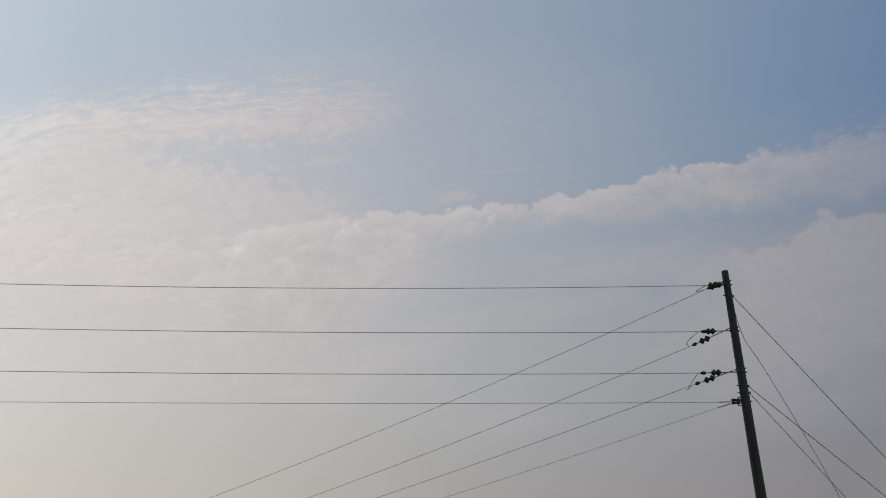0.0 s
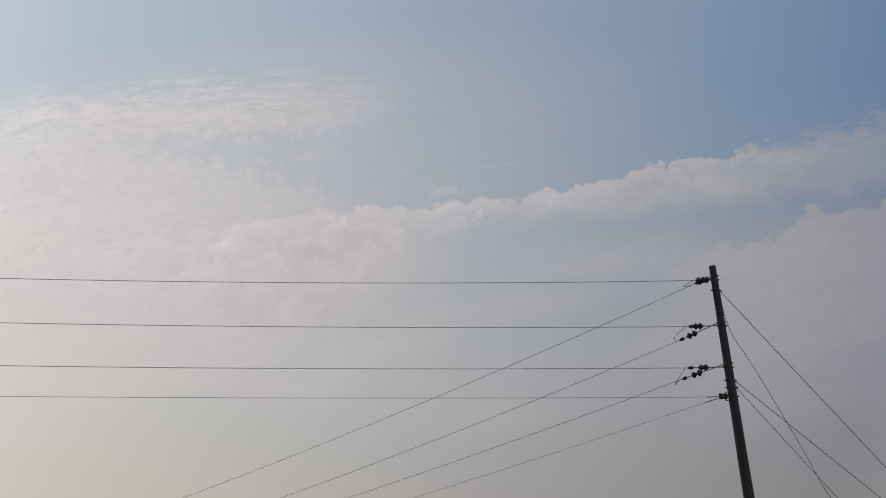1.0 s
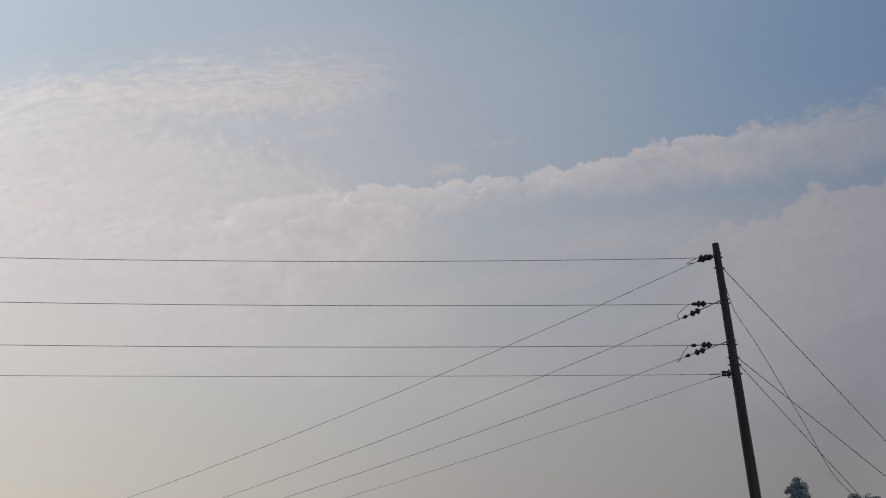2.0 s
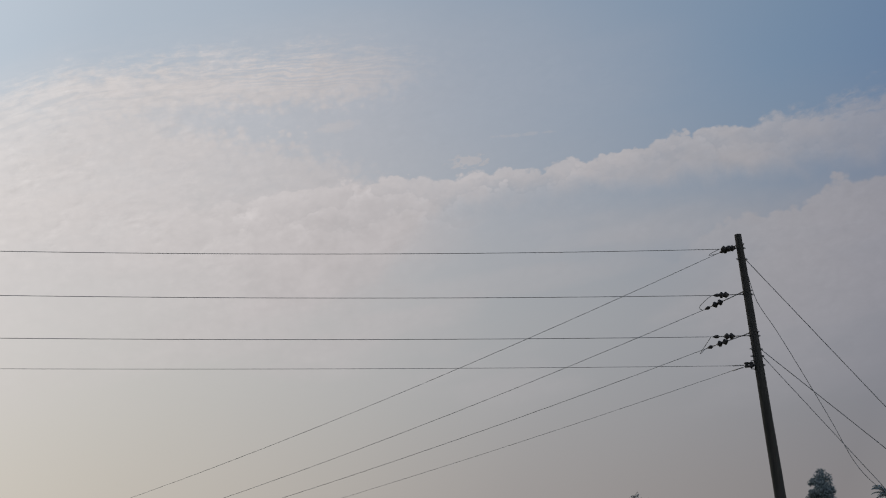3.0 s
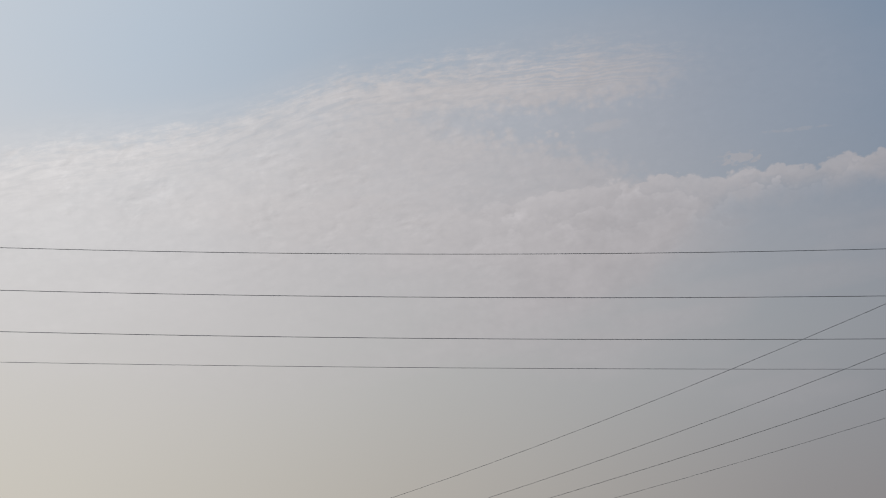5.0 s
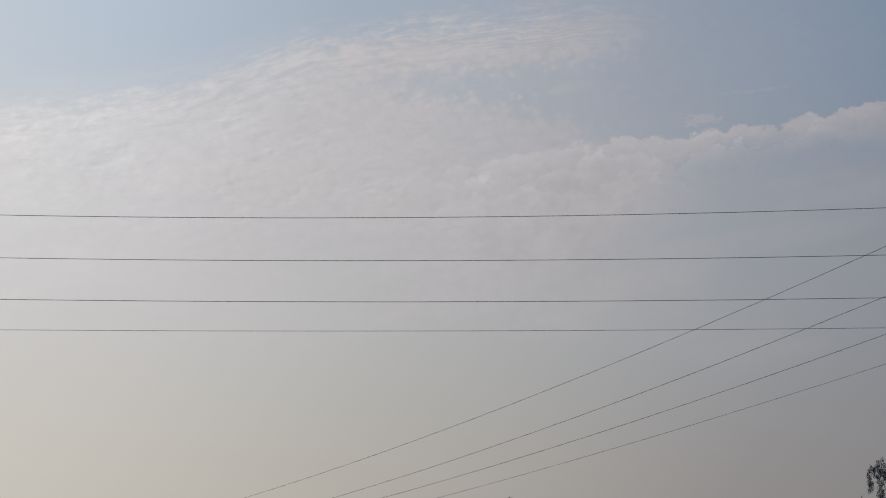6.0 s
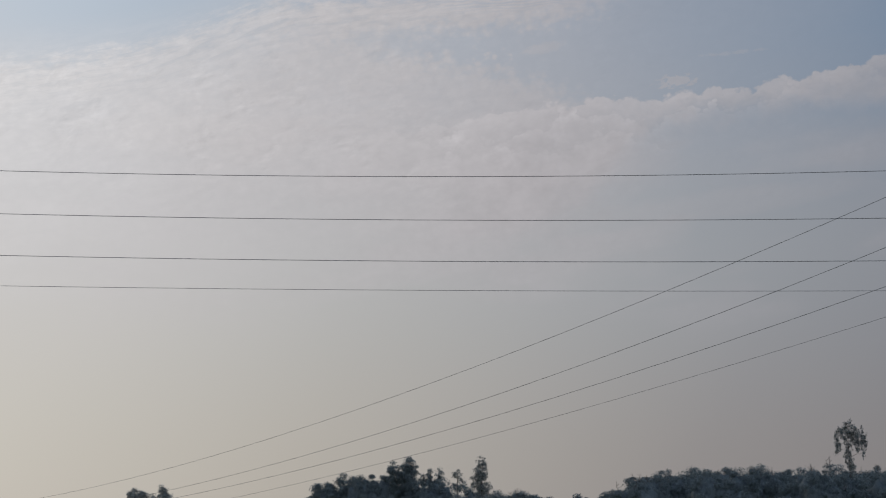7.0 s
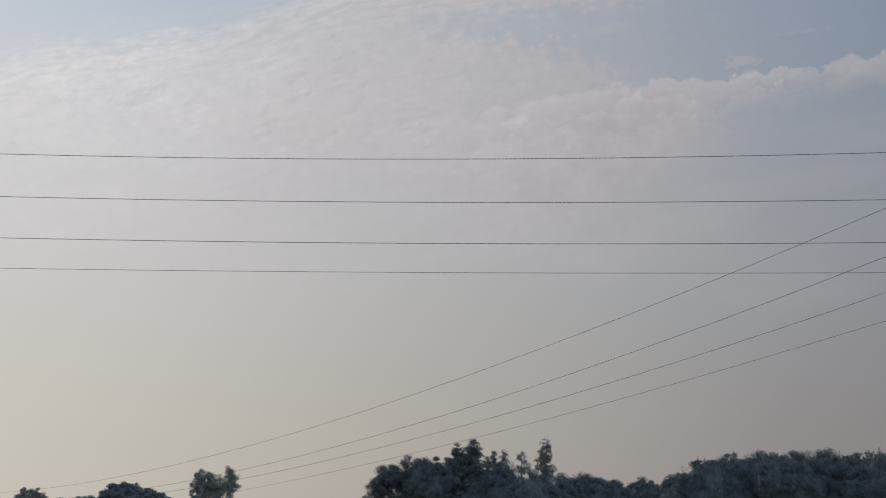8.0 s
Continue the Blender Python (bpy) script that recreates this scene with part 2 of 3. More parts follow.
shred = w.step(w.math("ADD", oval(3.0, 20.95, 1.5, 0.08, 0.06), swing(fine, 5.0)), 1.2, 0.0, 0.0, 0.26)

# the low bank
top_c = height([(-40, 8.0), (5, 13.5), (9, 16.3), (11, 17.3), (12.2, 17.6), (14.5, 17.9), (15.6, 18.35), (18.3, 18.7), (30, 19.5)])
in_c = w.step(w.math("SUBTRACT", w.math("ADD", top_c, w.math("MULTIPLY", knobs, 1.15)), el), -0.03, 0.3)
in_c = w.math("MULTIPLY", in_c, w.step(el, 9.0, 17.5, 0.0, 0.8))
in_c = w.math("MULTIPLY", in_c, w.math("MULTIPLY", w.step(az, 7.0, 14.0), w.step(az, 120.0, 60.0)))

# thin drifts lower down, one of them long and rising to the right
drift = w.step(w.math("ADD", oval(2.5, 15.1, 6.0, 0.6, 0.11), w.math("ADD", swing(patch, 1.4), swing(lace, 0.9))), 1.3, 0.1, 0.0, 0.26)
thin = w.math("MULTIPLY", w.step(broad, 0.46, 0.6, 0.0, 0.4), w.math("MULTIPLY", w.step(el, 8.5, 12.5), w.step(el, 20.0, 16.0)))
clear = w.math("SUBTRACT", 1.0, in_a)
for layer in (pale, under, drift, in_b, in_c, scrap, shred, thin):
    clear = w.math("MULTIPLY", clear, w.math("SUBTRACT", 1.0, layer))
cover = w.math("MULTIPLY", w.math("SUBTRACT", 1.0, clear, clamp=True), 0.94)
# cloud colour opposite the sun is raised too, as unseen fill light
white = sunward((-1.0, (262, 264, 270)), (-0.4, (240, 243, 250)), (0.2, (142, 143, 152)), (0.43, (151, 149, 156)), (0.55, (170, 167, 170)), (0.74, (196, 190, 190)), (0.85, (215, 209, 207)), (0.92, (237, 232, 229)), (1.0, (240, 236, 233)))
crease = w.noise(rotated(16.0, 0.55), 2.6, 5.0, 0.6, 0.6, "RIDGED_MULTIFRACTAL")
grain = w.math("ADD", w.math("MULTIPLY", lace, 0.4), w.math("ADD", w.math("MULTIPLY", fine, 0.15), w.math("MULTIPLY", patch, 0.45)))
lit = w.math("MULTIPLY", 10.0, w.line(grain, 0.3, 0.7, 0.94, 1.05))
lit = w.math("MULTIPLY", lit, w.line(crease, 0.2, 1.4, 0.975, 1.035))
lit = w.math("MULTIPLY", lit, w.math("ADD", 1.0, w.math("MULTIPLY", popcorn, 0.05)))
lit = w.math("MULTIPLY", lit, w.math("ADD", 1.0, w.math("MULTIPLY", w.math("MULTIPLY", in_b, w.step(crest, 0.0, 1.3, 1.0, 0.0)), 0.10)))
lit = w.math("MULTIPLY", lit, w.math("ADD", 1.0, w.math("MULTIPLY", w.math("MULTIPLY", in_b, knobs), 0.10)))
lit = w.math("MULTIPLY", lit, w.math("ADD", 1.0, w.math("SUBTRACT", w.math("MULTIPLY", folds, 0.10), w.math("MULTIPLY", gaps, 0.035))))
# clumps of the high bank, lit from the sun's side
def relief(scale, stretch, gain, step_to, detail):
    here, there = rotated(18.0, stretch), w.add("ShaderNodeVectorMath", operation="ADD")
    w.link(here, there.inputs[0])
    there.inputs[1].default_value = step_to
    rise = w.math("SUBTRACT", w.noise(here, scale, detail, 0.55, 0.4), w.noise(there.outputs[0], scale, detail, 0.55, 0.4))
    return w.math("MULTIPLY", rise, gain)


streaks_lit = w.math("MULTIPLY", combed, w.line(streak, 0.35, 0.65, -0.045, 0.05))
lit = w.math("MULTIPLY", lit, w.math("ADD", 1.0, streaks_lit))
clumps = w.math("ADD", relief(1.3, 0.5, 0.30, (-0.08, 0.14, 0.0), 4.0), relief(3.6, 0.6, 0.12, (-0.03, 0.06, 0.0), 3.0))
clumps = w.math("MULTIPLY", clumps, w.math("MULTIPLY", w.line(puff, 0.47, 0.62, 0.05, 1.5), w.math("MULTIPLY", w.step(az, -4.0, -18.0, 0.5, 1.0), w.step(el, 12.5, 16.5))))
lit = w.math("MULTIPLY", lit, w.math("ADD", 1.0, clumps))
tint = w.add("ShaderNodeVectorMath", operation="SCALE")
w.link(white, tint.inputs[0])
w.link(lit, tint.inputs["Scale"])
whole = w.mix(cover, base, tint.outputs[0])
back = w.add("ShaderNodeBackground")
w.link(whole, back.inputs[0])
back.inputs[1].default_value = 0.1
w.link(back.outputs[0], w.add("ShaderNodeOutputWorld").inputs[0])

sun = new("sun", bpy.data.lights.new("sun", "SUN"))
sun.data.energy, sun.data.angle, sun.data.color = 1.0, radians(10.0), (1.0, 0.92, 0.8)
sun.matrix_world = look(bearing(SUN_AZ, SUN_EL) * 60, (0, 0, 0))


# ---- materials ----
def surface(name, build):
    m = bpy.data.materials.new(name)
    m.use_nodes = True
    n = Nodes(m.node_tree)
    p = n.add("ShaderNodeBsdfPrincipled")
    n.link(p.outputs[0], n.add("ShaderNodeOutputMaterial").inputs[0])
    build(n, p)
    return m


def bumped(n, p, height, strength, distance):
    b = n.add("ShaderNodeBump")
    b.inputs["Strength"].default_value, b.inputs["Distance"].default_value = strength, distance
    n.link(height, b.inputs["Height"])
    n.link(b.outputs[0], p.inputs["Normal"])


def spot(n):
    return n.add("ShaderNodeTexCoord").outputs["Object"]


def stretched(n, x, y, z):
    s = n.add("ShaderNodeVectorMath", operation="MULTIPLY")
    n.link(spot(n), s.inputs[0])
    s.inputs[1].default_value = (x, y, z)
    return s.outputs[0]


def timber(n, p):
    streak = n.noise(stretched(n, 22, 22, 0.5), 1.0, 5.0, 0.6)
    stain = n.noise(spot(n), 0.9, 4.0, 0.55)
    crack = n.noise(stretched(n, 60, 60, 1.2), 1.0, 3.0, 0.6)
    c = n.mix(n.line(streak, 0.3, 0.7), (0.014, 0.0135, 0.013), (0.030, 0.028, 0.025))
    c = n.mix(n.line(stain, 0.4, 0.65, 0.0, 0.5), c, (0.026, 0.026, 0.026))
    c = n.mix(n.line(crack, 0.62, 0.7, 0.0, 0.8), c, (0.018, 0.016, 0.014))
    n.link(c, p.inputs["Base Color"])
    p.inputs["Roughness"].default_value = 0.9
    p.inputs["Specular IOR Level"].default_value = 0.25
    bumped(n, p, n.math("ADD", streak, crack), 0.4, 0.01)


def steel(n, p):
    rust = n.noise(spot(n), 40.0, 4.0, 0.6)
    n.link(n.mix(n.line(rust, 0.45, 0.7), (0.16, 0.165, 0.17), (0.10, 0.065, 0.045)), p.inputs["Base Color"])
    n.link(n.line(rust, 0.3, 0.7, 0.45, 0.8), p.inputs["Roughness"])
    p.inputs["Metallic"].default_value = 0.7
    bumped(n, p, rust, 0.2, 0.002)


def porcelain(n, p):
    dirt = n.noise(spot(n), 25.0, 4.0, 0.6)
    n.link(n.mix(n.line(dirt, 0.4, 0.7), (0.012, 0.010, 0.011), (0.028, 0.026, 0.026)), p.inputs["Base Color"])
    n.link(n.line(dirt, 0.3, 0.7, 0.5, 0.75), p.inputs["Roughness"])
    p.inputs["Specular IOR Level"].default_value = 0.25


def aluminium(n, p):
    grime = n.noise(spot(n), 3.0, 4.0, 0.6)
    n.link(n.mix(n.line(grime, 0.35, 0.65), (0.12, 0.12, 0.125), (0.20, 0.20, 0.205)), p.inputs["Base Color"])
    p.inputs["Roughness"].default_value = 0.65
    p.inputs["Metallic"].default_value = 0.5
    bumped(n, p, grime, 0.1, 0.001)


def leaves(dark, light):
    def build(n, p):
        each = n.add("ShaderNodeNewGeometry").outputs["Random Per Island"]
        patch = n.noise(spot(n), 0.5, 3.0, 0.5)
        c = n.mix(each, dark, light)
        c = n.mix(n.line(patch, 0.35, 0.65, 0.0, 0.4), c, tuple(0.85 * v for v in dark))
        n.link(c, p.inputs["Base Color"])
        p.inputs["Roughness"].default_value = 0.75
        p.inputs["Specular IOR Level"].default_value = 0.1
        through_leaf = n.add("ShaderNodeBsdfTranslucent")
        n.link(c, through_leaf.inputs[0])
        both = n.add("ShaderNodeMixShader")
        both.inputs[0].default_value = 0.28
        n.link(p.outputs[0], both.inputs[1])
        n.link(through_leaf.outputs[0], both.inputs[2])
        out = next(q for q in n.tree.nodes if q.bl_idname == "ShaderNodeOutputMaterial")
        n.link(both.outputs[0], out.inputs[0])
    return build


# colour of the solid shells that fill the crowns behind the leaves
def leaf_shell(dark, light):
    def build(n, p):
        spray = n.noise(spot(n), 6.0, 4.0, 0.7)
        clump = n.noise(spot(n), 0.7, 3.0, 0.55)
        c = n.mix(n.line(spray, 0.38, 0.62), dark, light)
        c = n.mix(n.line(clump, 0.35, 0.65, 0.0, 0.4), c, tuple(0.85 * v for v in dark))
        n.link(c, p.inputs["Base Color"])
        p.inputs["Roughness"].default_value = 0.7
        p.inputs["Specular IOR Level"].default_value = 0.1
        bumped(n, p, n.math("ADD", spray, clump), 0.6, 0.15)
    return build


def bark(n, p):
    g = n.noise(stretched(n, 9, 9, 1.5), 1.0, 5.0, 0.6)
    n.link(n.mix(n.line(g, 0.35, 0.65), (0.055, 0.045, 0.036), (0.12, 0.10, 0.085)), p.inputs["Base Color"])
    p.inputs["Roughness"].default_value = 0.9
    bumped(n, p, g, 0.5, 0.03)


def field(n, p):
    big = n.noise(spot(n), 0.03, 4.0, 0.55)
    fine = n.noise(spot(n), 1.7, 6.0, 0.65)
    c = n.mix(n.line(big, 0.4, 0.6), (0.10, 0.12, 0.055), (0.24, 0.21, 0.13))
    c = n.mix(n.line(fine, 0.35, 0.7, 0.0, 0.6), c, (0.17, 0.145, 0.10))
    n.link(c, p.inputs["Base Color"])
    p.inputs["Roughness"].default_value = 0.95
    bumped(n, p, fine, 0.6, 0.08)


IRON = surface("dark_cast_iron", porcelain)
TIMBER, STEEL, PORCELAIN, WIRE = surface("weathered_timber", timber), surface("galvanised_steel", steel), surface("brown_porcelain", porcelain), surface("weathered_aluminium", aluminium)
BARK, FIELD = surface("bark", bark), surface("field", field)
# leaf colours are lighter and bluer than foliage: distance haze put into them
LEAF_HAZED_DARK = surface("dark_hazed_leaves", leaves((0.140, 0.173, 0.187), (0.160, 0.195, 0.207)))
# darker copies of the leaf colours: shade inside the crowns put into colour
SHELL_DARK = surface("dark_shaded_shell", leaf_shell((0.088, 0.110, 0.124), (0.114, 0.139, 0.152)))
SHELL_GREY = surface("greyish_shaded_shell", leaf_shell((0.13, 0.148, 0.15), (0.18, 0.198, 0.195)))
SHELL_PALE = surface("pale_shaded_shell", leaf_shell((0.18, 0.195, 0.195), (0.23, 0.245, 0.24)))
# palest leaf colour, with the most haze in it
LEAF_HAZED_PALE = surface("pale_hazed_leaves", leaves((0.24, 0.26, 0.255), (0.29, 0.305, 0.30)))
INNER = {LEAF_HAZED_PALE: SHELL_PALE, LEAF_HAZED_DARK: SHELL_DARK}
# grey of the haze put into the leaf colour
LEAF_HAZED_GREY = surface("greyish_hazed_leaves", leaves((0.185, 0.205, 0.20), (0.235, 0.25, 0.245)))


# ---- building blocks ----
def part(name, mesh, material, parent=None, label=""):
    if isinstance(mesh, bmesh.types.BMesh):
        data = bpy.data.meshes.new(name)
        mesh.to_mesh(data)
        mesh.free()
    else:
        data = mesh
    if not data.materials:
        data.materials.append(material)
    ob = new(name, data)
    ob.parent = parent
    return tagged(ob, label)


def thing(name, place, label, category, group=""):
    ob = new(name)
    ob.empty_display_size = 0.2
    ob.location = place
    return tagged(ob, label, category, group)


def across(d):
    d = d.normalized()
    a = d.cross(Vector((0, 0, 1)))
    if a.length < 1e-3:
        a = Vector((1, 0, 0))
    a.normalize()
    return a, d.cross(a)


def tube(bm, points, radii, sides=8, caps=True):
    """A tube through the points, with a radius at each."""
    rings = []
    for i, p in enumerate(points):
        d = points[min(i + 1, len(points) - 1)] - points[max(i - 1, 0)]
        a, b = across(d)
        rings.append([bm.verts.new(p + radii[i] * (math.cos(k) * a + math.sin(k) * b)) for k in (2 * math.pi * j / sides for j in range(sides))])
    for r, s in zip(rings, rings[1:]):
        for j in range(sides):
            f = bm.faces.new((r[j], r[(j + 1) % sides], s[(j + 1) % sides], s[j]))
            f.smooth = True
    if caps:
        bm.faces.new(rings[0])
        bm.faces.new(rings[-1][::-1])
    bmesh.ops.recalc_face_normals(bm, faces=bm.faces)
    return bm


def turned(profile, start, way, sides=16):
    """A solid of revolution: profile of (distance along way, radius)."""
    bm = bmesh.new()
    return tube(bm, [start + way * d for d, _ in profile], [max(r, 0.001) for _, r in profile], sides)


# ---- ground ----
def ground():
    bm = bmesh.new()
    rings = [0.0, 8, 20, 40, 70, 110, 160, 230, 330, 500, 800, 1300, 2200, 4200]
    loops = []
    for r in rings[1:]:
        loop = []
        for k in range(72):
            a = 2 * math.pi * k / 72
            x, y = r * math.cos(a), r * math.sin(a)
            z = 0.12 * noise.noise((x * 0.05, y * 0.05, 0)) if r < 1000 else 0.0
            loop.append(bm.verts.new((x, y, z)))
        loops.append(loop)
    hub = bm.verts.new((0, 0, 0))
    for k in range(72):
        bm.faces.new((hub, loops[0][k], loops[0][(k + 1) % 72]))
        for a, b in zip(loops, loops[1:]):
            bm.faces.new((a[k], b[k], b[(k + 1) % 72], a[(k + 1) % 72]))
    for f in bm.faces:
        f.smooth = True
    ob = part("ground", bm, FIELD)
    return tagged(ob, "flat open field with dry grass and bare soil", "ground", kind="structure")


ground()

# ---- the pole ----
AXIS_TOP = Vector((6.177, 29.357, 0))            # plan of the wires' meeting point
TOWARD_H, TOWARD_D = bearing(-94), bearing(-48)  # the two lines that end at the pole
FOOT = Vector((7.05, 29.30, -0.3))
HEAD = Vector((6.045, 29.36, 10.52))


def on_pole(z):
    return FOOT.lerp(HEAD, (z - FOOT.z) / (HEAD.z - FOOT.z))


def pole_radius(z):
    return 0.155 + (0.074 - 0.155) * z / 10.5


def wire_height(c, s):
    return EYE.z + c[0] + c[1] * s + c[2] * s * s


# height over the eye, slope and sag of each wire along its line
H_WIRES = [(8.615, -0.0408, 0.00145), (7.594, -0.0294, 0.00104), (6.697, -0.0257, 0.00081), (6.071, -0.0218, 0.00053)]
D_WIRES = [(8.779, -0.2095, 0.00177), (7.679, -0.2057, 0.00192), (6.792, -0.1800, 0.00166), (6.107, -0.1614, 0.00133)]
# metres from the pole at which each wire begins
H_START, D_START = (0.52, 0.74, 0.80, 0.42), (0.62, 1.07, 1.06, 0.50)
# metres of bare link before the discs
H_LINK, D_LINK = (0.02, 0.31, 0.32), (0.12, 0.53, 0.53)
SPAN_H, SPAN_D = 31.0, 112.0


def wire_point(line, c, s):
    return AXIS_TOP + line * s + Vector((0, 0, wire_height(c, s)))


def insulator_string(pole, begin, end, discs, link, pitch):
    """A tension string from the pole's bolt to the wire's clamp: link, discs and a clamp."""
    way = (end - begin).normalized()
    length = (end - begin).length
    bm = tube(bmesh.new(), [begin, end], [0.011, 0.011], 8)
    holder = part("insulator_string", bm, STEEL, pole, "steel tension string with dark porcelain discs")
    for k in range(discs):
        profile = [(-0.012, 0.024), (0.0, 0.032), (0.016, 0.04), (0.03, 0.056), (0.042, 0.068), (0.064, 0.068), (0.076, 0.056), (0.09, 0.04), (0.108, 0.03)]
        part("insulator_disc", turned(profile, begin + way * (link + pitch * k), way), PORCELAIN, holder)
    tail = length - 0.13
    profile = [(0.0, 0.014), (0.015, 0.03), (0.04, 0.04), (0.08, 0.034), (0.11, 0.02), (0.13, 0.012)]
    part("clamp", turned(profile, begin + way * tail, way, 10), IRON, holder, "dark bolted dead-end clamp")
    return holder


def spool(pole, at, up):
    profile = [(-0.055, 0.04), (-0.042, 0.054), (-0.02, 0.05), (0.0, 0.036), (0.02, 0.05), (0.042, 0.054), (0.055, 0.04)]
    ob = part("spool_insulator", turned(profile, at, up), PORCELAIN, pole, "dark porcelain spool insulator")
    return ob


def bolt(pole, z, way, out, size=0.010):
    c = on_pole(z)
    r = pole_radius(z)
    bm = tube(bmesh.new(), [c - way * (r + 0.045), c + way * (r + out)], [size, size], 8)
    for d in (-(r + 0.012), r + 0.012):
        tube(bm, [c + way * (d - 0.012), c + way * (d + 0.012)], [0.021, 0.021], 6)
    return part("bolt", bm, STEEL, pole)


def shaft(pole, foot, head, foot_r, head_r):
    steps = 26
    pts, rad = [], []
    for k in range(steps + 1):
        t = k / steps
        pts.append(foot.lerp(head, t) + 0.006 * Vector((noise.noise((t * 7, 1, 0)), noise.noise((t * 7, 5, 0)), 0)))
        rad.append(foot_r + (head_r - foot_r) * t + 0.003 * noise.noise((t * 23, 9, 0)))
    pts += [head + (head - foot).normalized() * 0.012]
    rad += [head_r * 0.86]
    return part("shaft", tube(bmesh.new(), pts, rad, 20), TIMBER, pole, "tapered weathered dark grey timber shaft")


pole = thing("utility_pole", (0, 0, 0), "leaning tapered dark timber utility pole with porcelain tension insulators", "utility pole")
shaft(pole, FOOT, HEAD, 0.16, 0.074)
for k in range(4):
    h, d = H_WIRES[k], D_WIRES[k]
    zb = wire_height(h, 0.0) + 0.01
    bolt(pole, zb, TOWARD_H, 0.08)
    if k < 3:
        bolt(pole, zb + 0.07, TOWARD_D, 0.08)
        insulator_string(pole, on_pole(zb) + TOWARD_H * (pole_radius(zb) + 0.02), wire_point(TOWARD_H, h, H_START[k]), 3 if k == 0 else 2, H_LINK[k], 0.093)
        insulator_string(pole, on_pole(zb + 0.07) + TOWARD_D * (pole_radius(zb) + 0.02), wire_point(TOWARD_D, d, D_START[k]), 2, D_LINK[k], 0.13)
        # slack jumper between the two lines
        a, b = wire_point(TOWARD_H, h, H_START[k] + 0.04), wire_point(TOWARD_D, d, D_START[k] + 0.06)
        drop, swing_out = ((0.06, 0.11), (0.05, 0.08), (0.20, 0.09))[k]
        pts = []
        for i in range(15):
            t = i / 14
            bulge = math.sin(math.pi * t)
            pts.append(a.lerp(b, t) + bulge * (Vector((0, 0, -drop)) + swing_out * (TOWARD_H + TOWARD_D)))
        part("jumper", tube(bmesh.new(), pts, [0.007] * 15, 6), WIRE, pole, "slack aluminium jumper loop")
    else:
        r = pole_radius(zb)
        at = on_pole(zb) + TOWARD_H * (r + 0.065)
        spool(pole, at, Vector((0, 0, 1)))
        spool(pole, at + Vector((-0.085, 0.05, 0.01)), Vector((0, 0, 1)))
        bm = tube(bmesh.new(), [on_pole(zb + 0.09) + TOWARD_H * r * 0.6, at + Vector((0, 0, 0.085)), at - Vector((0, 0, 0.085)), on_pole(zb - 0.09) + TOWARD_H * r * 0.6], [0.014] * 4, 6)
        part("bracket", bm, STEEL, pole, "bent steel clevis bracket")
        for line, c, s in ((TOWARD_H, h, H_START[3]), (TOWARD_D, d, D_START[3])):
            e = wire_point(line, c, s)
            bm = tube(bmesh.new(), [at + 0.4 * (e - at), e], [0.011, 0.011], 8)
            part("grip", bm, STEEL, pole, "wrapped wire grip")

# ---- guys: height of the tie, degrees of the bearing it runs on, metres out to the anchor, sag ----
GUYS = [(9.98, 80.0, 8.4, 0.0, 0.0085), (8.02, 80.0, 9.6, 0.0, 0.0085), (7.87, 90.0, 6.0, 0.0, 0.0075)]
for z, way, out, sag, thick in GUYS:
    d = bearing(way)
    a = on_pole(z) + d * (pole_radius(z) + 0.005)
    b = on_pole(0.0) + d * out
    b.z = -0.05
    pts = [a.lerp(b, t) - Vector((0, 0, sag * 4 * t * (1 - t))) for t in (i / 24 for i in range(25))]
    guy = thing("guy_wire", b, "thin twisted steel guy wire tied to the leaning pole", "guy wire", "guys of the pole")
    bpy.context.view_layer.update()
    ob = part("strand", tube(bmesh.new(), [p - b for p in pts], [thick] * 25, 6), WIRE, guy)
    rod = (pts[-2] - b).normalized()
    part("anchor_rod", tube(bmesh.new(), [rod * -0.2, rod * 0.5], [0.014, 0.014], 8), STEEL, guy)
    c, r = on_pole(z) - b, pole_radius(z)
    bm = tube(bmesh.new(), [c - d * (r + 0.05), c + d * (r + 0.04)], [0.011, 0.011], 8)
    tube(bm, [c - d * (r + 0.02), c - d * (r - 0.005)], [0.022, 0.022], 6)
    tube(bm, [c + d * (r - 0.005), c + d * (r + 0.045)], [0.028, 0.02], 8)
    part("eye_bolt", bm, STEEL, guy, "steel bolt through the pole")

# a slack cable that swings away from the pole: metres out, height
d = bearing(88.0)
SWAY = [(0.0, 9.68), (0.17, 9.05), (0.54, 8.42), (1.06, 7.45), (1.55, 6.5), (1.91, 5.75), (2.2, 5.35), (2.6, 5.03), (3.8, 4.3), (5.4, 2.9), (7.0, 0.0)]
tie = on_pole(9.68) + d * 0.07
knots = [Vector((tie.x + d.x * o, tie.y + d.y * o, z)) for o, z in SWAY]
b = knots[-1].copy()
pts = []
for i in range(len(knots) - 1):
    p0, p1, p2, p3 = (knots[min(max(i + k, 0), len(knots) - 1)] for k in (-1, 0, 1, 2))
    for t in (0.0, 0.25, 0.5, 0.75):
        pts.append(0.5 * (2 * p1 + (p2 - p0) * t + (2 * p0 - 5 * p1 + 4 * p2 - p3) * t * t + (3 * p1 - p0 - 3 * p2 + p3) * t * t * t))
pts.append(b)
cable = thing("slack_cable", b, "slack dark cable hanging from the pole towards the ground", "cable")
part("strand", tube(bmesh.new(), [p - b for p in pts], [0.007] * len(pts), 6), WIRE, cable)
part("stake", tube(bmesh.new(), [Vector((0, 0, -0.3)), Vector((0, 0, 0.12))], [0.03, 0.025], 8), STEEL, cable)

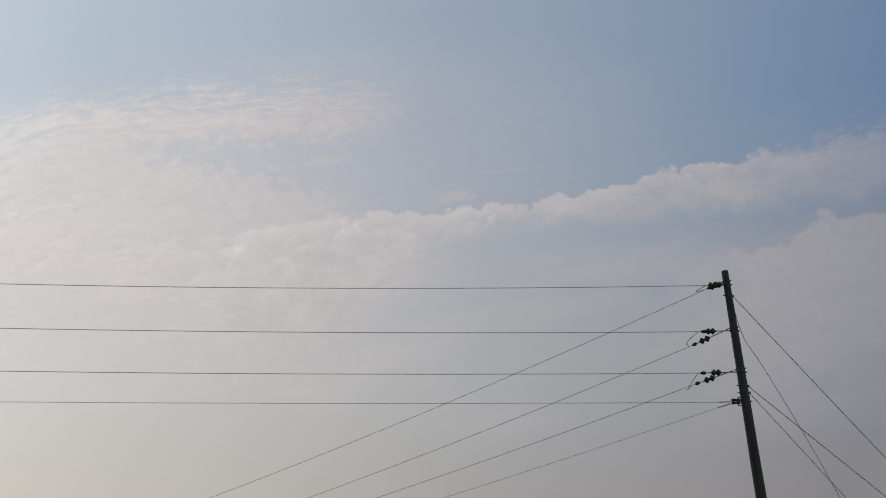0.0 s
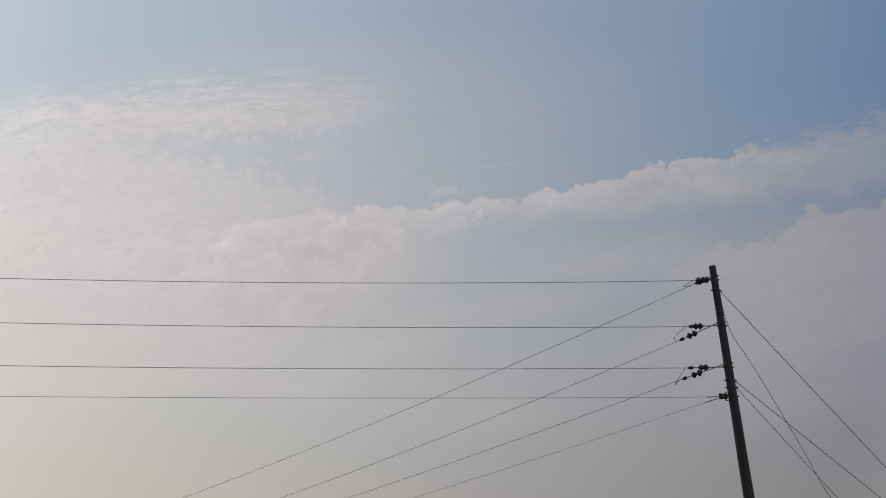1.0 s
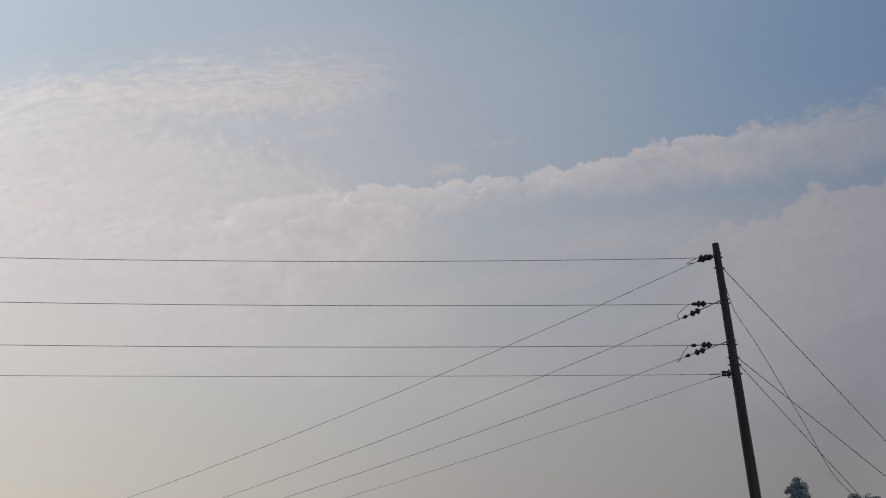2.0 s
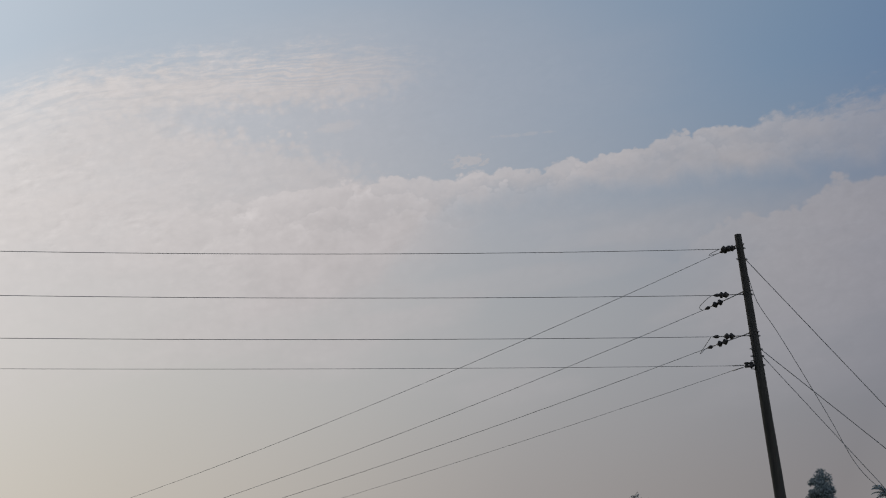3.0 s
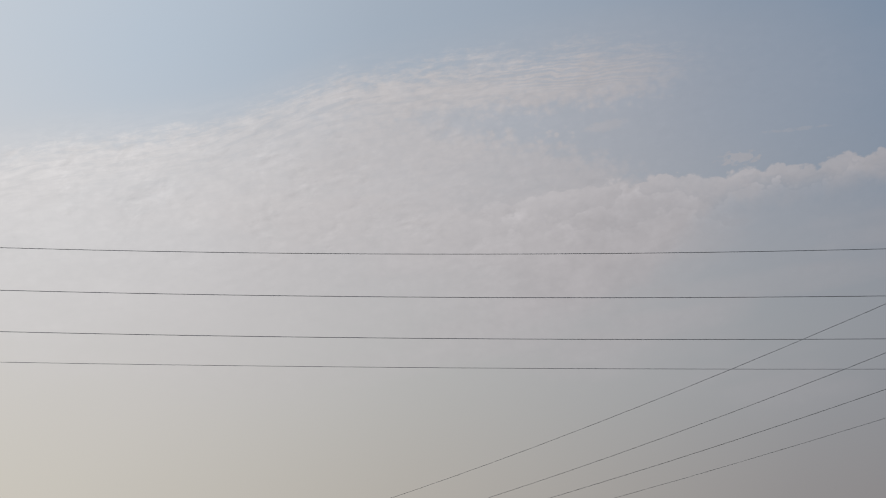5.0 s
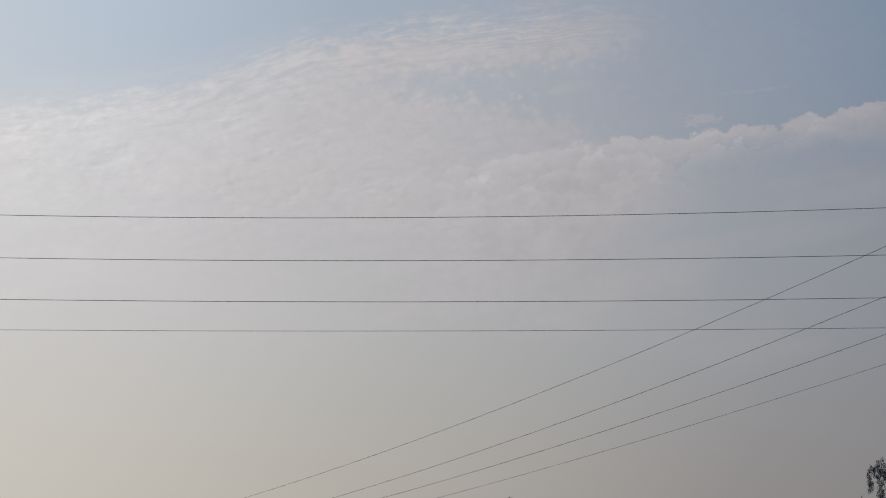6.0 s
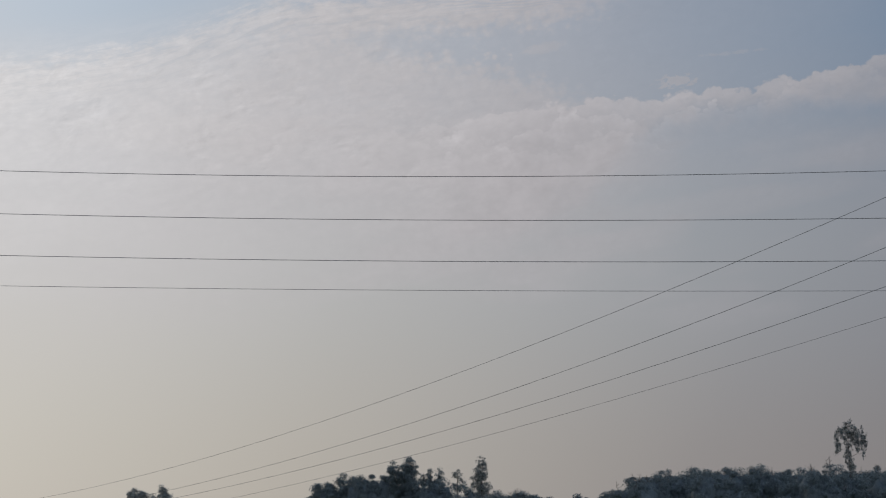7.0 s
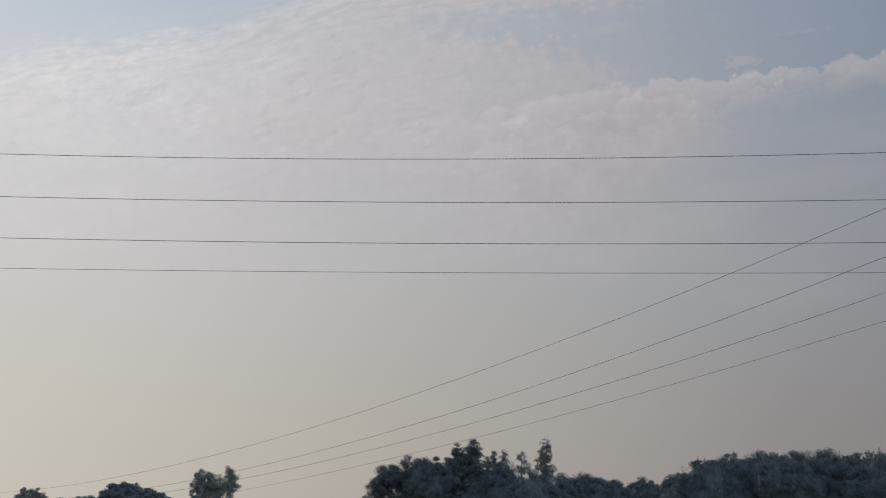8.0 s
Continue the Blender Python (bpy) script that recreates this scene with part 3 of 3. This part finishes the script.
# ---- wires ----
for line, wires, starts, span, group in ((TOWARD_H, H_WIRES, H_START, SPAN_H, "wires of the near line"), (TOWARD_D, D_WIRES, D_START, SPAN_D, "wires of the far line")):
    for k, (c, s0) in enumerate(zip(wires, starts)):
        count = 60
        pts = [wire_point(line, c, s0 + (span - s0) * i / count) for i in range(count + 1)]
        r = (0.0066 if k < 3 else 0.005) * (1.0 if line is TOWARD_H else 0.85)
        ob = part("overhead_wire", tube(bmesh.new(), pts, [r] * (count + 1), 6), WIRE)
        tagged(ob, "bare grey aluminium overhead wire strung from the pole" if k < 3 else "thin bare neutral wire strung below the others", "overhead wire", group)

# the next pole of each line carries the wires' other ends
for line, wires, span in ((TOWARD_H, H_WIRES, SPAN_H), (TOWARD_D, D_WIRES, SPAN_D)):
    at = AXIS_TOP + line * (span + 0.12)
    tops = [wire_height(c, span) for c in wires]
    other = thing("utility_pole", at, "upright tapered timber utility pole carrying wire ends", "utility pole")
    bpy.context.view_layer.update()
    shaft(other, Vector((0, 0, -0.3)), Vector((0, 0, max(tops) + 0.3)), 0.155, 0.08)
    for z in tops:
        p = part("spool_insulator", turned([(-0.06, 0.05), (-0.045, 0.065), (0.0, 0.04), (0.045, 0.065), (0.06, 0.05)], Vector((0, 0, z)) - line * 0.13, Vector((0, 0, 1))), PORCELAIN, other)


# ---- trees ----
def leaf_mesh(name, centres, outward, sizes, rng):
    """Bent four-cornered leaf sprays at the centres."""
    n = len(centres)
    face = 1.2 * outward + 0.6 * rng.normal(size=(n, 3))
    face /= np.linalg.norm(face, axis=1)[:, None]
    t = np.cross(face, rng.normal(size=(n, 3)))
    t /= np.linalg.norm(t, axis=1)[:, None] + 1e-9
    b = np.cross(face, t)
    nrm = -face
    s = sizes[:, None]
    tip, tail = centres + t * s, centres - t * s
    left = centres + b * s * 0.5 + nrm * s * 0.1
    right = centres - b * s * 0.5 + nrm * s * 0.1
    verts = np.stack([tail, right, tip, left], axis=1).reshape(-1, 3)
    data = bpy.data.meshes.new(name)
    data.vertices.add(4 * n)
    data.vertices.foreach_set("co", verts.ravel())
    data.loops.add(4 * n)
    data.loops.foreach_set("vertex_index", np.arange(4 * n))
    data.polygons.add(n)
    data.polygons.foreach_set("loop_start", np.arange(0, 4 * n, 4))
    data.update(calc_edges=True)
    return data


def lobes_in(masses, rng, spread, fill, poke):
    """Leaf clumps through the crown's large masses, most of them near the outside: (centre, radius) each."""
    out = []
    for i, (x, y, z, rx, rz) in enumerate(masses):
        count = max(3, int(fill * 1.7 * rx * rz / (spread * spread)))
        for k in range(count):
            v = rng.normal(size=3)
            v /= np.linalg.norm(v)
            if k == 0:
                v = np.array([0.2 * rng.normal(), 0.0, rng.uniform(0.84, 1.08) * poke])
            else:
                v *= rng.uniform(0.1, 1.0) ** 0.38
            c = np.array([x + v[0] * rx, y + v[1] * rx, z + v[2] * rz])
            out.append((c, spread * rng.uniform(0.6, 1.2)))
    return out


def heart(bm, x, y, z, rx, rz, turn, seed):
    """A closed lumpy shell under the outer leaves, standing in for the inside of a crown's mass."""
    made = bmesh.ops.create_icosphere(bm, subdivisions=4, radius=1.0)["verts"]
    for v in made:
        d = v.co.normalized()
        q = 0.95 + 0.20 * noise.noise(d * 2.3 + Vector((seed, 0, 0))) + 0.15 * noise.noise(d * 6.0 + Vector((0, seed, 0))) + 0.09 * noise.noise(d * 17.0 + Vector((0, 0, seed)))
        p = np.array([x + d.x * rx * q, y + d.y * rx * q, max(z + d.z * rz * q, 0.1)]) @ turn
        v.co = p
        for f in v.link_faces:
            f.smooth = True


def tree(az, top, far, masses, seed, label, leaf=LEAF_HAZED_DARK, fill=3.6, per=110, size=0.13, spread=0.6, trunk=0.2, twigs=0, solid_share=0.86, droop=(1.15, 0.8), poke=1.0, category="tree", group="trees behind the field"):
    """A tree that stands far metres off on a bearing and reaches top degrees up. masses: (sideways, deep, height, half width, half height) in shares of its height."""
    rng = np.random.default_rng(seed)
    tall = EYE.z + far * math.tan(radians(top))
    at = bearing(az) * far
    side, deep = bearing(az + 90), bearing(az)
    ob = thing("tree", at, label, category, group)
    grow = tall - 0.55 * spread
    solid = [tuple(v * grow for v in m) for m in masses]
    lobes = lobes_in(solid, rng, spread, fill, poke)
    centres, outward, sizes = [], [], []
    for c, r in lobes:
        k = int(2.0 * per * rng.uniform(0.7, 1.3))
        v = rng.normal(size=(k, 3))
        v /= np.linalg.norm(v, axis=1)[:, None]
        centres.append(c + v * (r * rng.uniform(0.15, 1.0, size=k) ** 0.6)[:, None] * np.array([droop[0], droop[0], droop[1]]))
        outward.append(v)
        sizes.append(size * rng.uniform(0.32, 0.8, size=k))
    if solid_share:
        # single leaves close over the crown's heart
        for x, y, z, rx, rz in solid:
            k = int(120 * rx * rz)
            v = rng.normal(size=(k, 3))
            v /= np.linalg.norm(v, axis=1)[:, None]
            centres.append(np.array([x, y, z]) + v * np.array([rx, rx, rz]) * (solid_share * rng.uniform(0.92, 1.2, size=k))[:, None])
            outward.append(v)
            sizes.append(size * rng.uniform(0.4, 0.9, size=k))
    centres, outward, sizes = np.concatenate(centres), np.concatenate(outward), np.concatenate(sizes)
    turn = np.array([[side.x, side.y, 0], [deep.x, deep.y, 0], [0, 0, 1]])
    keep = (centres[:, 2] > 0.15) & (centres[:, 2] < tall * 1.03)
    # the shaded lower parts and the far side of a crown are thinner
    keep &= (centres[:, 2] > 0.5 * tall) | (rng.uniform(size=len(centres)) < 0.12)
    keep &= (centres[:, 1] < 0.08 * tall) | (rng.uniform(size=len(centres)) < 0.35)
    # leaves buried in the crown's heart are never seen
    if solid_share:
        for x, y, z, rx, rz in solid:
            q = ((centres[:, 0] - x) / rx) ** 2 + ((centres[:, 1] - y) / rx) ** 2 + ((centres[:, 2] - z) / rz) ** 2
            keep &= q > (0.9 * solid_share) ** 2
    centres, outward, sizes = centres[keep] @ turn, outward[keep] @ turn, sizes[keep]
    bm = bmesh.new()
    lean = 0.02 * tall * Vector((rng.normal(), rng.normal(), 0))
    high = max(m[2] + 0.55 * m[4] for m in solid)
    stem = [Vector((0, 0, -0.2)) + lean * t * t + Vector((0, 0, (high + 0.2) * t)) for t in (i / 8 for i in range(9))]
    tube(bm, stem, [trunk * (1.25 if i == 0 else 1) * (1 - 0.88 * i / 8) for i in range(9)], 8)
    for c, r in lobes[:: max(1, len(lobes) // 22)]:
        end = Vector(c @ turn)
        if end.z < 0.8:
            continue
        z0 = max(0.25 * high, min(end.z - 0.25 * (Vector((end.x, end.y, 0)).length + 0.4), high * 0.95))
        t0 = (z0 + 0.2) / (high + 0.2)
        start = lean * t0 * t0 + Vector((0, 0, z0))
        bend = start.lerp(end, 0.5) + Vector((0, 0, 0.12 * (end - start).length))
        w0 = trunk * 0.45 * (1 - 0.7 * t0)
        tube(bm, [start, bend, end], [w0, w0 * 0.6, 0.012], 5)
    for k in range(twigs):
        hi = max((q for q, _ in lobes), key=lambda q: q[2] + rng.normal() * 0.12 * tall)
        base = Vector(hi @ turn)
        tip = base + Vector((rng.normal() * 0.3, rng.normal() * 0.3, rng.uniform(0.6, 1.15)))
        bend = base.lerp(tip, 0.5) + Vector((rng.normal() * 0.1, 0, 0))
        tube(bm, [base, bend, tip], [0.028, 0.02, 0.01], 4)
        for fork in range(3):
            start = base.lerp(tip, rng.uniform(0.35, 0.8))
            tube(bm, [start, start + Vector((rng.normal() * 0.28, rng.normal() * 0.28, rng.uniform(0.1, 0.4)))], [0.016, 0.008], 4)
    part("trunk", bm, BARK, ob, "brown branching trunk")
    crown = part("crown", leaf_mesh("crown", centres, outward, sizes, rng), leaf, ob, "leafy crown")
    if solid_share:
        # added solid shell closes the dark gaps between the leaves
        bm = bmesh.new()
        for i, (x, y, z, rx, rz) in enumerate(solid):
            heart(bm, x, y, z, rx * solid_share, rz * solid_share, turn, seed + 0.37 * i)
        part("crown_shell", bm, INNER.get(leaf, SHELL_GREY), crown, "solid shell filling the crown, coloured darker for the shade between leaves")
    return ob


ROUND = [(0, 0, 0.64, 0.27, 0.36), (-0.12, 0, 0.58, 0.19, 0.3), (0.13, 0, 0.56, 0.18, 0.3), (0.45, 0, 0.76, 0.10, 0.10), (0.36, 0, 0.6, 0.13, 0.15)]
BUSHY = [(0, 0, 0.68, 0.25, 0.32), (-0.2, 0, 0.56, 0.2, 0.3), (0.2, 0, 0.54, 0.2, 0.3), (0, 0.05, 0.25, 0.3, 0.24)]
LEVEL = [(-0.12, 0, 0.78, 0.15, 0.20), (0.1, 0, 0.79, 0.16, 0.21), (0.0, 0, 0.74, 0.2, 0.2), (0, 0.05, 0.4, 0.3, 0.3)]
UMBRELLA = [(-0.02, 0, 0.78, 0.32, 0.22), (0.18, 0, 0.75, 0.38, 0.19), (-0.42, 0, 0.69, 0.26, 0.12), (0.44, 0, 0.70, 0.28, 0.14), (0.04, 0, 0.58, 0.66, 0.14)]
SLENDER = [(0, 0, 0.95, 0.03, 0.05), (0.01, 0, 0.885, 0.05, 0.07), (-0.015, 0, 0.86, 0.05, 0.06), (0.02, 0, 0.80, 0.06, 0.07), (-0.02, 0, 0.77, 0.055, 0.06), (0.02, 0, 0.71, 0.075, 0.06), (-0.03, 0, 0.66, 0.06, 0.06), (0, 0, 0.58, 0.05, 0.1), (0, 0, 0.4, 0.1, 0.2)]
SPRIG = [(0, 0, 0.95, 0.035, 0.05), (0.015, 0, 0.88, 0.05, 0.06), (0, 0, 0.76, 0.04, 0.08), (0, 0, 0.5, 0.12, 0.2)]
PLUME = [(0, 0, 0.955, 0.036, 0.045), (-0.03, 0, 0.935, 0.02, 0.04), (-0.06, 0, 0.91, 0.022, 0.055), (-0.066, 0, 0.86, 0.016, 0.05), (0.06, 0, 0.915, 0.03, 0.05), (0.068, 0, 0.86, 0.02, 0.06), (0.028, 0, 0.92, 0.024, 0.05), (0.035, 0, 0.86, 0.014, 0.05), (-0.008, 0, 0.89, 0.024, 0.05), (-0.012, 0, 0.80, 0.024, 0.06), (0.006, 0, 0.73, 0.022, 0.06), (-0.03, 0, 0.66, 0.036, 0.05), (0.02, 0, 0.64, 0.03, 0.05)]
TWIN = [(-0.12, 0, 0.82, 0.12, 0.18), (0.17, 0, 0.84, 0.085, 0.17), (0.04, 0, 0.80, 0.09, 0.12), (-0.04, 0, 0.88, 0.05, 0.08), (0.26, 0, 0.60, 0.09, 0.08), (0, 0, 0.55, 0.24, 0.22)]
CONE = [(0, 0, 0.94, 0.042, 0.055), (0.005, 0, 0.89, 0.062, 0.07), (-0.005, 0, 0.81, 0.085, 0.09), (0, 0, 0.70, 0.105, 0.12), (0, 0, 0.5, 0.13, 0.18)]
SPREADING = [(-0.12, 0, 0.81, 0.13, 0.13), (0.08, 0, 0.83, 0.16, 0.16), (-0.2, 0, 0.72, 0.10, 0.10), (0.24, 0, 0.80, 0.14, 0.19), (0.08, 0, 0.5, 0.28, 0.25)]
SPIKY = [(0, 0, 0.93, 0.04, 0.06), (0.03, 0, 0.92, 0.03, 0.07), (0.01, 0, 0.84, 0.06, 0.10), (-0.112, 0, 0.92, 0.028, 0.045), (-0.10, 0, 0.85, 0.04, 0.07), (-0.06, 0, 0.86, 0.04, 0.06), (0.02, 0, 0.74, 0.10, 0.14), (0, 0, 0.5, 0.2, 0.28)]
LOOSE = [(0.02, 0, 0.90, 0.035, 0.06), (0.09, 0, 0.91, 0.03, 0.06), (-0.04, 0, 0.86, 0.035, 0.06), (0.05, 0, 0.82, 0.05, 0.06), (0.1, 0, 0.78, 0.05, 0.08), (-0.05, 0, 0.74, 0.07, 0.1), (0, 0, 0.5, 0.18, 0.25)]

tree(-27.05, 2.3, 260, ROUND, 1, "pale hazy rounded tree far beyond the field", LEAF_HAZED_PALE, 4.2, 46, 0.18, 0.45, solid_share=0.6, poke=0.8)
tree(-23.5, 2.64, 190, UMBRELLA, 2, "dark wide-spreading rain tree with a flat crown", LEAF_HAZED_DARK, 4.2, 60, 0.17, 0.42, 0.35, poke=0.8)
tree(-20.2, 3.32, 170, TWIN, 3, "greyish tree with a twin-peaked airy crown", LEAF_HAZED_PALE, 3.4, 46, 0.13, 0.42, solid_share=0.5)
tree(-14.3, 2.5, 150, BUSHY, 4, "low dark bushy tree at the field's edge")
tree(-12.75, 4.12, 140, SPREADING, 5, "dark broadleaf tree with a gappy spreading side", fill=3.6, spread=0.5, solid_share=0.6)
tree(-11.35, 4.17, 138, LEVEL, 6, "dense dark broadleaf tree in a thicket", spread=0.6)
tree(-10.1, 4.93, 136, SPIKY, 7, "tall dark tree with spiky twigs above the thicket", fill=3.6, per=34, size=0.13, spread=0.36, twigs=4, solid_share=0.3)
tree(-9.3, 4.64, 142, LOOSE, 8, "airy dark tree with a loose crown", fill=3.0, per=30, size=0.13, spread=0.36, twigs=3, solid_share=0.3)
tree(-8.85, 4.05, 134, BUSHY, 9, "dense dark dome-shaped tree")
tree(-8.1, 4.46, 144, SPRIG, 10, "small airy tree rising from the thicket", LEAF_HAZED_GREY, 2.6, 18, 0.12, 0.3, solid_share=0.0)
tree(-7.2, 5.04, 140, SLENDER, 11, "slender upright tree with a sparse narrow crown", LEAF_HAZED_GREY, 3.2, 16, 0.11, 0.28, 0.13, solid_share=0.0)
tree(-7.6, 3.75, 130, BUSHY, 18, "low dark thicket tree with a rounded top")
for i, (a, top) in enumerate(((-6.4, 3.55), (-5.5, 3.74), (-4.5, 3.5), (-3.25, 3.6))):
    tree(a, top, 136 + 2 * i, BUSHY, 12 + i, "low dark thicket tree with a ragged top" if i == 1 else "low dark thicket tree", spread=0.6, twigs=4 if i == 1 else 0)
tree(-1.95, 3.84, 134, BUSHY, 16, "dark rounded tree with a feathery top", spread=0.5, twigs=3)
for i, (a, top) in enumerate(((-0.95, 4.4), (0.15, 4.58), (1.3, 4.8), (2.4, 4.76), (3.8, 4.92), (4.9, 4.76), (5.9, 4.88), (6.9, 4.78), (7.75, 4.84), (8.6, 4.9))):
    tree(a, top, 132 + 5 * (i % 3), LEVEL if i in (1, 3, 5) else BUSHY, 20 + i, "dense dark broadleaf tree in a long belt" if i % 2 else "dense dark tree with bare twigs in a long belt", spread=0.6, twigs=0 if i % 2 else 6)
# a second row closes the belt between the first row's crowns
for i, (a, top) in enumerate(((-6.9, 3.6), (-5.9, 3.66), (-4.95, 3.6), (-3.9, 3.5), (-2.6, 3.55), (-0.35, 4.55), (0.7, 4.68), (1.85, 4.84), (3.1, 4.8), (4.35, 4.84), (5.4, 4.76), (6.4, 4.86), (7.3, 4.82), (8.2, 4.86), (9.2, 4.84))):
    tree(a, top, 150 + 4 * (i % 3), LEVEL, 60 + i, "dark broadleaf tree in the back row of a belt", fill=2.8, per=100, size=0.13, spread=0.5, solid_share=0.8)
tree(7.1, 6.64, 150, PLUME, 40, "tall airy tree with drooping feathery plumes", LEAF_HAZED_GREY, 3.0, 9, 0.12, 0.25, 0.12, solid_share=0.0, droop=(0.75, 1.25))
tree(14.15, 7.42, 110, CONE, 41, "tall dense dark conical tree", LEAF_HAZED_DARK, 2.6, 70, 0.12, 0.38, solid_share=0.6)
tree(15.35, 6.2, 115, BUSHY, 42, "low dark bushy tree beside a palm", spread=0.5)


def palm(az, top, far, seed):
    rng = np.random.default_rng(seed)
    tall = EYE.z + far * math.tan(radians(top))
    ob = thing("palm", bearing(az) * far, "coconut palm with arching feathery fronds", "palm tree")
    bm = bmesh.new()
    tube(bm, [Vector((0.25 * math.sin(t * 2), 0, (tall - 0.5) * t - 0.2)) for t in (i / 10 for i in range(11))], [0.2 - 0.008 * i for i in range(11)], 10)
    part("trunk", bm, BARK, ob, "ringed grey trunk")
    hub = Vector((0.25 * math.sin(2), 0, tall - 0.7))
    for k in range(34):
        a, rise = 2 * math.pi * k / 17 + rng.uniform(-0.2, 0.2), rng.uniform(0.0, 2.4)
        out = Vector((math.cos(a), math.sin(a), 0))
        bm = bmesh.new()
        spine = [hub + out * (2.0 * t) + Vector((0, 0, rise * 1.1 * t - (0.7 + 0.35 * rise) * t * t)) for t in (i / 9 for i in range(10))]
        tube(bm, spine, [0.03 - 0.0026 * i for i in range(10)], 4)
        cross = out.cross(Vector((0, 0, 1)))
        for i in range(1, 10):
            for sgn in (-1, 1):
                for q in (0.0, 0.33, 0.66):
                    p = spine[i - 1].lerp(spine[i], q)
                    tip = p + cross * sgn * (0.55 - 0.035 * i) + out * 0.25 - Vector((0, 0, 0.22))
                    v = [bm.verts.new(c) for c in (p, p.lerp(tip, 0.5) + out * 0.04, tip, p.lerp(tip, 0.5) - out * 0.04)]
                    bm.faces.new(v)
        part("frond", bm, LEAF_HAZED_DARK, ob)
    return ob


palm(16.6, 6.55, 185, 5)
